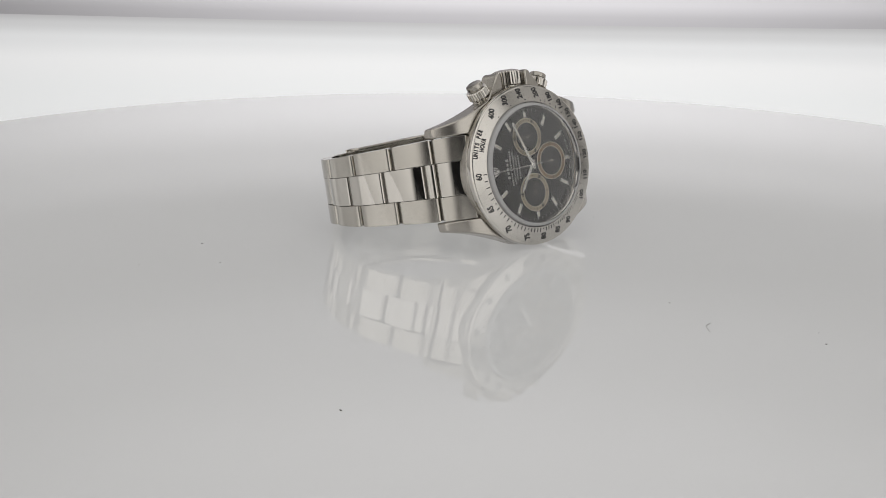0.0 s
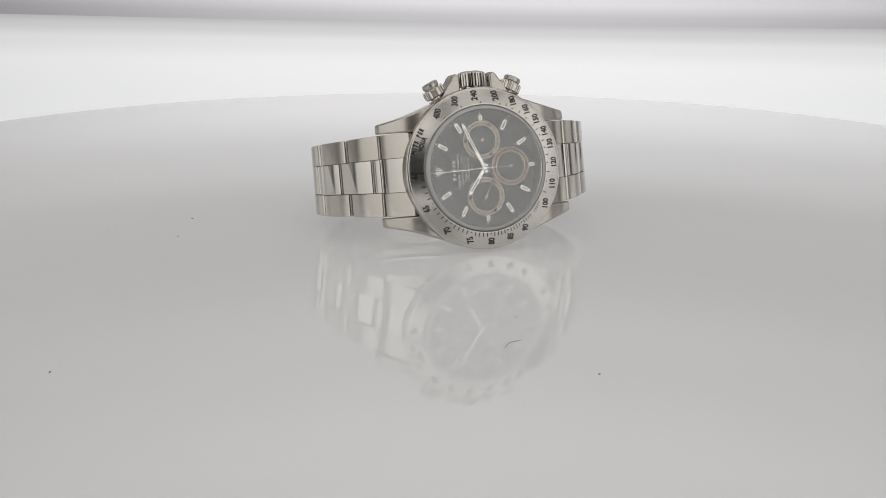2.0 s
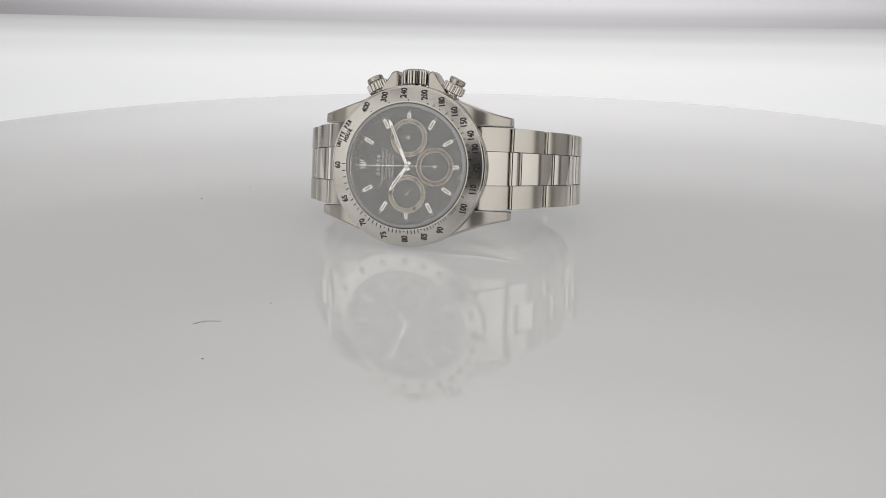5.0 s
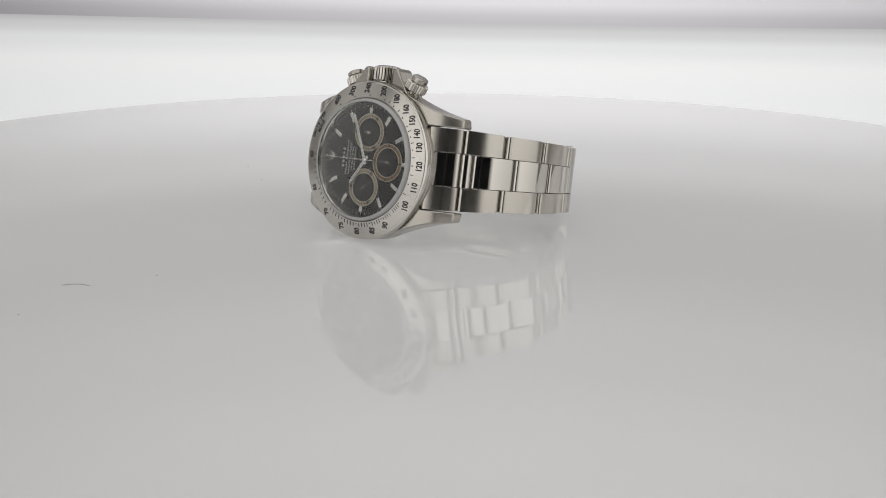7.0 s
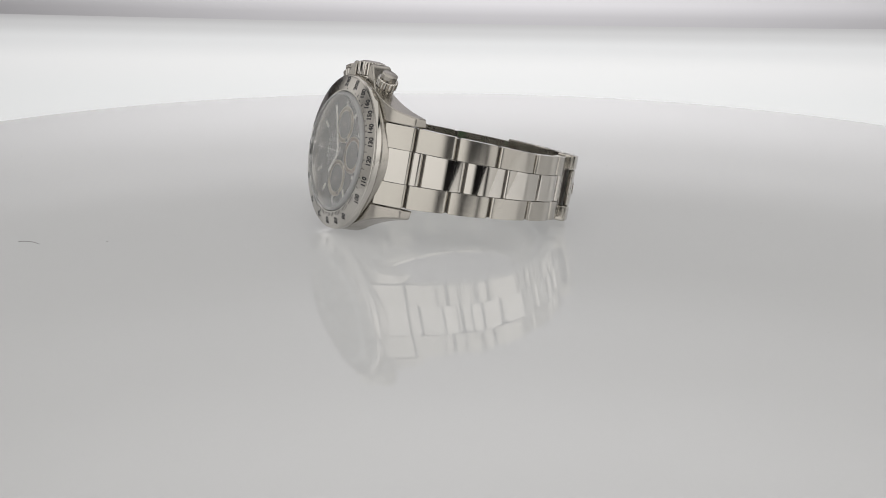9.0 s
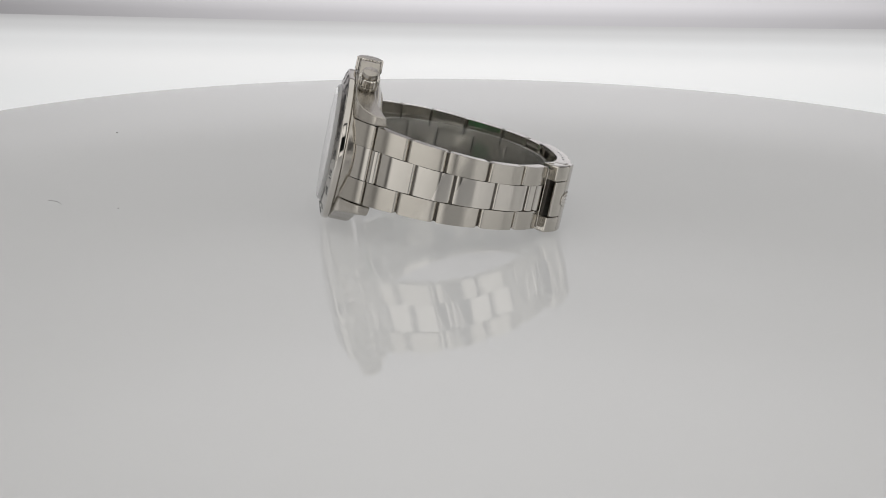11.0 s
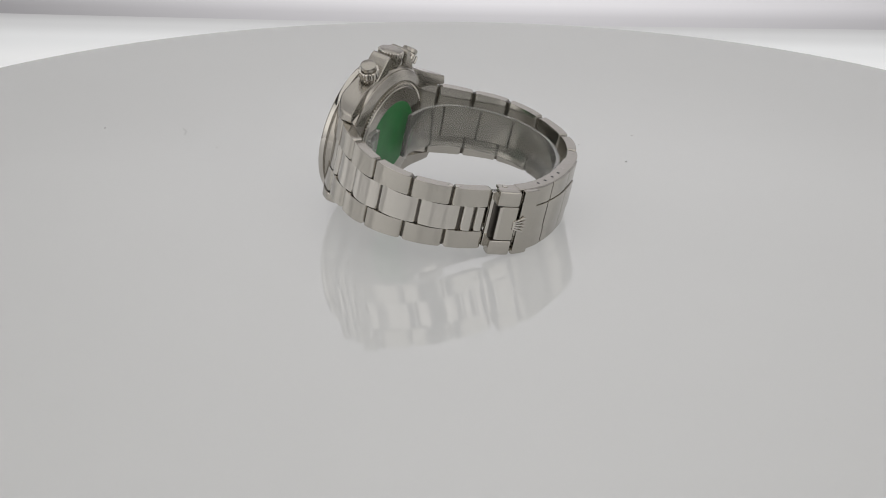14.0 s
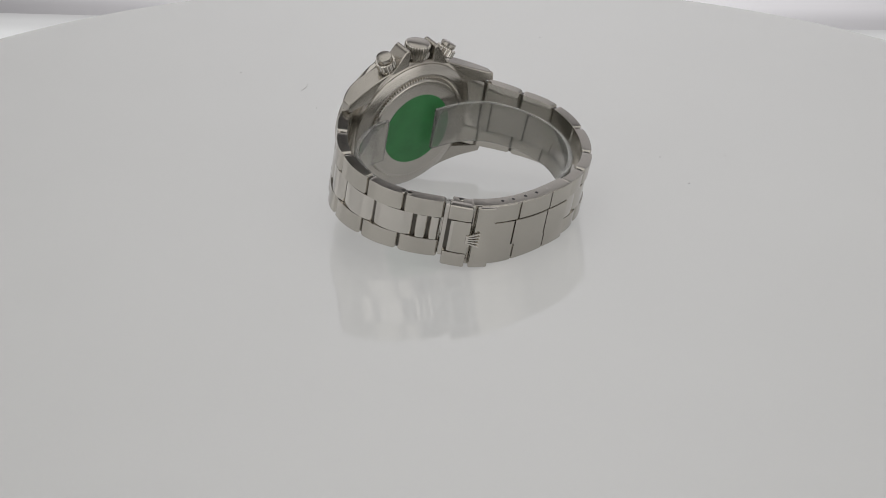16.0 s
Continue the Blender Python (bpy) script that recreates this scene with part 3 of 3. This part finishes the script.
def half_width(u):
    n = len(LOOP_V) - 1
    v = min(u, n - u)
    return float(np.interp(v, [0, 1, 2, 3, 4, 5, 7], [10.05, 9.95, 9.35, 8.85, 8.2, 8.0, 7.95]))


def rise(u):
    """The six o'clock side of the bracelet lies a little towards the crown."""
    return float(np.interp(u, [0, 1, 3, 5, 7, 9, 13], [0, 0.12, 0.45, 0.5, 0.3, 0.1, 0]))


def sweep(u0, u1, low, high, out=0.0, thick=2.7, gap=0.36, bevel=0.22, n=8, round_end=0.55, bulge=0.34):
    """A piece of the bracelet from joint u0 to u1, its ends rolled over; low and high are shares of the half width."""
    st = []
    length = (on_loop(u0)[0] - on_loop(u1)[0]).length
    r = min(round_end, length * 0.3)
    along = [(0.0, r), (0.1 * r, 0.56 * r), (0.4 * r, 0.2 * r), (0.7 * r, 0.046 * r), (r, 0.0)]
    inner_length = length - 2 * gap
    marks = [(d, drop) for d, drop in along] + [(r + (inner_length - 2 * r) * k / n, 0.0) for k in range(1, n)] + [(inner_length - d, drop) for d, drop in along[::-1]]
    for d, drop in marks:
        u = u0 + (u1 - u0) * (gap + d) / length
        p, q = on_loop(u)
        f = min(1.0, max(0.0, d / inner_length))
        swell = bulge * (4 * f * (1 - f) - 1) * min(1, inner_length / 8)
        a, c = p - q * (out - drop + swell), p + q * (thick - out - drop * 0.9)
        w = half_width(u)
        far = high * w - math.copysign(0.9 * drop if abs(high) > abs(low) else 0.0, high)
        h = rise(u)
        st.append([(a.x, a.y, low * w + h), (a.x, a.y, far + h), (c.x, c.y, far + h), (c.x, c.y, low * w + h)])
    return loft(st, bevel, 62, 2)


bracelet = wpart("bracelet", sweep(0.12, 0.98, -0.408, 0.408, -0.1, 2.2, 0.12), polished, "steel bracelet of brushed outer and polished centre links")
MID = 0.405
last = len(LOOP_V) - 1
wpart("centre_link", sweep(last - 0.98, last - 0.12, -0.408, 0.408, -0.1, 2.2, 0.12), polished, "", bracelet)
for a, c in ((0.05, 1.0), (last - 1.0, last - 0.05)):
    for s in (1, -1):
        wpart("end_link", sweep(a, c, s * (MID + 0.012), s * 0.995, 0.12, 2.9, 0.12, 0.2), brushed, "brushed end link", bracelet)
links = [(k, k + 1) for k in range(1, 6)] + [(k, k + 1) for k in range(11, last - 1)]
for a, c in links:
    for s in (1, -1):
        wpart("outer_link", sweep(a, c, s * (MID + 0.012), s * 1.0, 0, 2.8, 0.10, 0.25, 8, 0.92), brushed, "brushed outer link", bracelet)
# centre links sit about a third of a link nearer the clasp
cuts6 = [0.98, 1.27, 2.28, 3.28, 4.28, 5.31]
cuts12 = [last - v for v in (0.98, 1.27, 2.28, 3.28, 4.28, 5.28, 6.28, 6.92)]
for a, c in list(zip(cuts6, cuts6[1:])) + [(5.34, 5.64), (5.66, 5.94)] + [(c, a) for a, c in zip(cuts12, cuts12[1:])]:
    wpart("centre_link", sweep(a, c, -MID, MID, -0.12, 2.5, 0.12, 0.2, 9, 0.72, 0.62), polished, "polished centre link", bracelet)
# screw heads on the upper edge of the last links
for u in (4.93, 5.1):
    p, q = on_loop(u)
    c = p + q * 1.4
    w = half_width(u)
    m = Matrix.Translation((c.x * MM, c.y * MM, rise(u) * MM)) @ TO_Z
    wpart("screw", merge(lathe([(0, w + 0.12), (0.6, w + 0.12), (0.7, w + 0.02), (0.7, w - 0.3)], 20, m)), polished, "", bracelet)
# pins that show in the joints, coloured dark to stand in for shade
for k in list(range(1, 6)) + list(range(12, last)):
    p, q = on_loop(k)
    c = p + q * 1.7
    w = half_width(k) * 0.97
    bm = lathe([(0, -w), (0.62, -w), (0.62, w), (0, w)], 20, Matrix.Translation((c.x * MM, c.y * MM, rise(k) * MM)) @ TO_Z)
    wpart("pin", bm, joint_shade_steel, "steel pin coloured dark for shade in the joint", bracelet)
# tubes that close the joints of the centre links, their dark colour painting shade
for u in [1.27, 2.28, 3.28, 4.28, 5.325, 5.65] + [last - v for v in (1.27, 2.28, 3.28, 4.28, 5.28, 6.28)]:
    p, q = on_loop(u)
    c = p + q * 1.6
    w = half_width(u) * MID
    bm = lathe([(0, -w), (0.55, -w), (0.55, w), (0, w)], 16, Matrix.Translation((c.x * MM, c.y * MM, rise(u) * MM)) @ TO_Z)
    wpart("tube", bm, joint_shade_steel, "steel tube coloured dark for shade in the joint", bracelet)

# -- clasp --
C0, C1 = 6.02, 11.05


def clasp_piece(name, u0, u1, z0, z1, out, thick, material, label, parent, bevel=0.22, n=8):
    st = []
    for k in range(n + 1):
        u = u0 + (u1 - u0) * k / n
        p, q = on_loop(u)
        a, c = p - q * out, p + q * (thick - out)
        h = rise(u)
        st.append([(a.x, a.y, z0 + h), (a.x, a.y, z1 + h), (c.x, c.y, z1 + h), (c.x, c.y, z0 + h)])
    return wpart(name, loft(st, bevel, 40, 2), material, label, parent)


cover = clasp_piece("clasp", 6.95, C1, -8.2, 8.2, -0.05, 0.8, brushed, "folding steel clasp with raised middle panels", None)
for s in (1, -1):
    clasp_piece("side_wall", 6.9, C1 - 0.1, s * 7.6, s * 8.6, 0.15, 3.3, brushed, "brushed side wall with adjusting holes", cover)
# raised panels on the cover, in three rows
for u0, u1 in ((7.02, 8.35), (8.40, 9.75), (9.80, C1 - 0.08)):
    clasp_piece("panel", u0, u1, -3.55, 3.55, 0.72, 0.7, brushed, "raised middle panel", cover, 0.15)
    for s in (1, -1):
        clasp_piece("panel", u0 + 0.12, u1 + (0.12 if u1 < 11 else 0), s * 3.64, s * 8.5, 0.42, 0.5, brushed, "side panel", cover, 0.15)
# the safety catch at the open end, with its lip and the plain emblem
catch = clasp_piece("safety_catch", 6.3, 6.88, -4.55, 4.55, 1.8, 0.7, brushed, "folded safety catch with a polished lip", cover, 0.25)
clasp_piece("catch_front", 7.02, 7.62, -8.7, 8.5, 1.45, 1.2, brushed, "raised tongue of the catch", cover, 0.22)
for s in (1, -1):
    clasp_piece("catch_arm", 6.1, 6.88, s * 4.6, s * 8.6, 1.9, 2.9, brushed, "rounded arm of the catch", cover, 0.55, 10)
    clasp_piece("catch_cheek", 6.16, 6.94, s * 7.7, s * 8.5, 0.1, 3.0, brushed, "flat cheek below the arm", cover, 0.2)
clasp_piece("catch_lip", 6.22, 6.36, -4.4, 4.4, 1.75, 0.6, polished, "polished lip", cover, 0.2)
# plate added in the catch's opening; its dark colour paints the hollow's shade
clasp_piece("shade_plate", 6.1, 6.85, -4.6, 4.6, 0.2, 0.5, joint_shade_steel, "added plate coloured dark for shade behind the bars", cover, 0.1)
clasp_piece("spring_bar", 5.99, 6.12, -7.3, 7.3, -0.25, 0.9, polished, "", cover, 0.2)
p, q = on_loop(7.0)
tang = Vector((-q.y, q.x))
fm = Matrix(((-tang.x, 0, -q.x, (p.x - q.x * 1.55) * MM), (-tang.y, 0, -q.y, (p.y - q.y * 1.55) * MM), (0, 1, 0, 0), (0, 0, 0, 1)))
fan = [block(0.7, 2.3, 0.45, fm @ Matrix.Translation((-1.5 * MM, 0, 0)), 0.12)]
for a in (-2, -1, 0, 1, 2):
    fan.append(block(3.2, 0.42, 0.5, fm @ Matrix.Translation((0.1 * MM, a * 0.72 * MM, 0)) @ Matrix.Rotation(radians(9 * a), 4, "Z"), 0.12))
wpart("emblem", merge(*fan), polished, "plain raised fan-shaped emblem", cover)
# discs for holes along the upper and lower side wall, black painting their shade
for s in (1, -1):
    for u in (7.95, 8.35, 8.8, 9.3, 9.85):
        p, q = on_loop(u)
        c = p + q * 1.55
        top = s * 8.62 + rise(u)
        ring = [(0, top), (0.42, top), (0.42, top - s * 0.25), (0, top - s * 0.25)]
        wpart("hole_disc", lathe(ring, 16, Matrix.Translation((c.x * MM, c.y * MM, 0)) @ TO_Z), polished if u > 9.5 else black, "", cover)
    p, q = on_loop(6.42)
    c = p + q * 1.9
    top = s * 8.55 + rise(6.42)
    wpart("rivet", lathe([(0, top + s * 0.12), (0.6, top + s * 0.12), (0.7, top), (0.7, top - s * 0.3)], 20, Matrix.Translation((c.x * MM, c.y * MM, 0)) @ TO_Z), polished, "", cover)
# folded blade inside
clasp_piece("blade", 5.95, 11.7, -3.2, 3.2, -2.3, 0.8, polished, "inner folding blade", cover, 0.15)
for s in (1, -1):
    clasp_piece("hinge", 11.0, 11.95, s * 5.2, s * 7.2, -1.2, 1.2, polished, "inner hinge", cover, 0.2)

# ---- the clear sleeve inside the bracelet ----
sleeve = tagged(new("plastic_sleeve"), "bent clear plastic bracelet support inside the watch", "plastic sleeve")
INNER = [(-4.2, 10.9), (-13, 10.7), (-20.5, 13.2), (-25.5, 18.8), (-28.6, 26.5), (-28.3, 34.5), (-24.6, 42.4), (-17.5, 49.0), (-8, 53.0), (2, 54.0), (11, 52.6),
         (18.8, 48.2), (25.6, 42.0), (30.0, 33.8), (30.2, 25.5), (26.8, 18.6), (20.5, 13.6), (16, 11.4), (11.5, 10.8)]


def sleeve_mesh():
    pts = [Vector(p) for p in INNER]
    st = []
    n = 72
    for k in range(n + 1):
        u = k / n * (len(pts) - 1)
        i = min(len(pts) - 2, int(u))
        f = u - i
        p1, p2 = pts[i], pts[i + 1]
        p0 = pts[i - 1] if i else p1 * 2 - p2
        p3 = pts[i + 2] if i + 2 < len(pts) else p2 * 2 - p1
        p = 0.5 * (2 * p1 + (p2 - p0) * f + (2 * p0 - 5 * p1 + 4 * p2 - p3) * f * f + (3 * p1 - p0 - 3 * p2 + p3) * f ** 3)
        d = 0.5 * ((p2 - p0) + 2 * (2 * p0 - 5 * p1 + 4 * p2 - p3) * f + 3 * (3 * p1 - p0 - 3 * p2 + p3) * f * f)
        d.normalize()
        q = Vector((-d.y, d.x)) * 0.6
        st.append([(p.x - q.x, p.y - q.y, -5.9), (p.x - q.x, p.y - q.y, 6.1), (p.x + q.x, p.y + q.y, 6.1), (p.x + q.x, p.y + q.y, -5.9)])
    return loft(st, 0.2, 40, 2)


film = part("band", sleeve_mesh(), clear_film, sleeve, "clear glossy plastic strip")
film.matrix_basis = LIE
film.visible_shadow = False


# ---- lint and dust on the disc ----
def fibre_mesh():
    bm = bmesh.new()
    pts = [(0, 0.0), (1.6, 0.5), (3.2, 0.75), (4.8, 0.4), (6.2, -0.2)]
    rings = []
    for k, (x, y) in enumerate(pts):
        z = 0.16 + 0.10 * math.sin(k)
        rings.append([bm.verts.new((x * MM, (y + 0.07 * math.cos(a)) * MM, (z + 0.07 * math.sin(a)) * MM)) for a in (0.5, 2.6, 4.7)])
    for p, q in zip(rings, rings[1:]):
        for i in range(3):
            bm.faces.new([p[i], p[(i + 1) % 3], q[(i + 1) % 3], q[i]])
    bm.faces.new(rings[0]), bm.faces.new(rings[-1][::-1])
    bm.transform(Matrix.Translation((-0.0248, -0.1086, -0.00008)) @ Matrix.Rotation(radians(42), 4, "Z"))
    return bm


lint = tagged(mesh_ob("lint_fibre", fibre_mesh(), dust_grey), "tiny curved dark lint fibre lying on the disc", "lint")
bm = bmesh.new()
rng = random.Random(4)
spots = [(-112.5, -99.4, 0.6), (-66.3, 18.6, 0.5), (-72.9, 0.4, 0.45), (-88.9, 10.3, 0.4), (-13.1, -129.1, 0.5), (-15.5, -89.0, 0.4)]
spots += [(rng.uniform(-150, 150), rng.uniform(-150, 150), rng.uniform(0.08, 0.15)) for _ in range(26)]
for x, y, s in spots:
    bmesh.ops.create_icosphere(bm, subdivisions=1, radius=s * 0.5 * MM,
                               matrix=Matrix.Translation((x * MM, y * MM, s * 0.22 * MM)) @ Matrix.Rotation(rng.random() * 6, 4, "Z") @ Matrix.Diagonal((1.5, 0.8, 0.45, 1)))
dust = tagged(mesh_ob("dust", bm, dust_grey), "scattered tiny specks of dust on the disc", "dust", kind="stuff")


# ---- what moves ----
def motions():
    rows = [(t / 2, pose(0, 0, 0, 0, 0, spin(t / 2))) for t in range(33)]
    for thing in (turntable, watch, sleeve, lint, dust):
        walk(thing, rows)
    walk(running_hand, [(t, upright(x9, z9, -0.22, 104 + 6 * t)) for t in range(17)])
    walk(backdrop, [(t, Matrix.Translation((0, 0, PIVOT_Z)) @ Matrix.Rotation(-radians(arm_angle(t) - REST), 4, "X")) for t in TIMES])


motions()
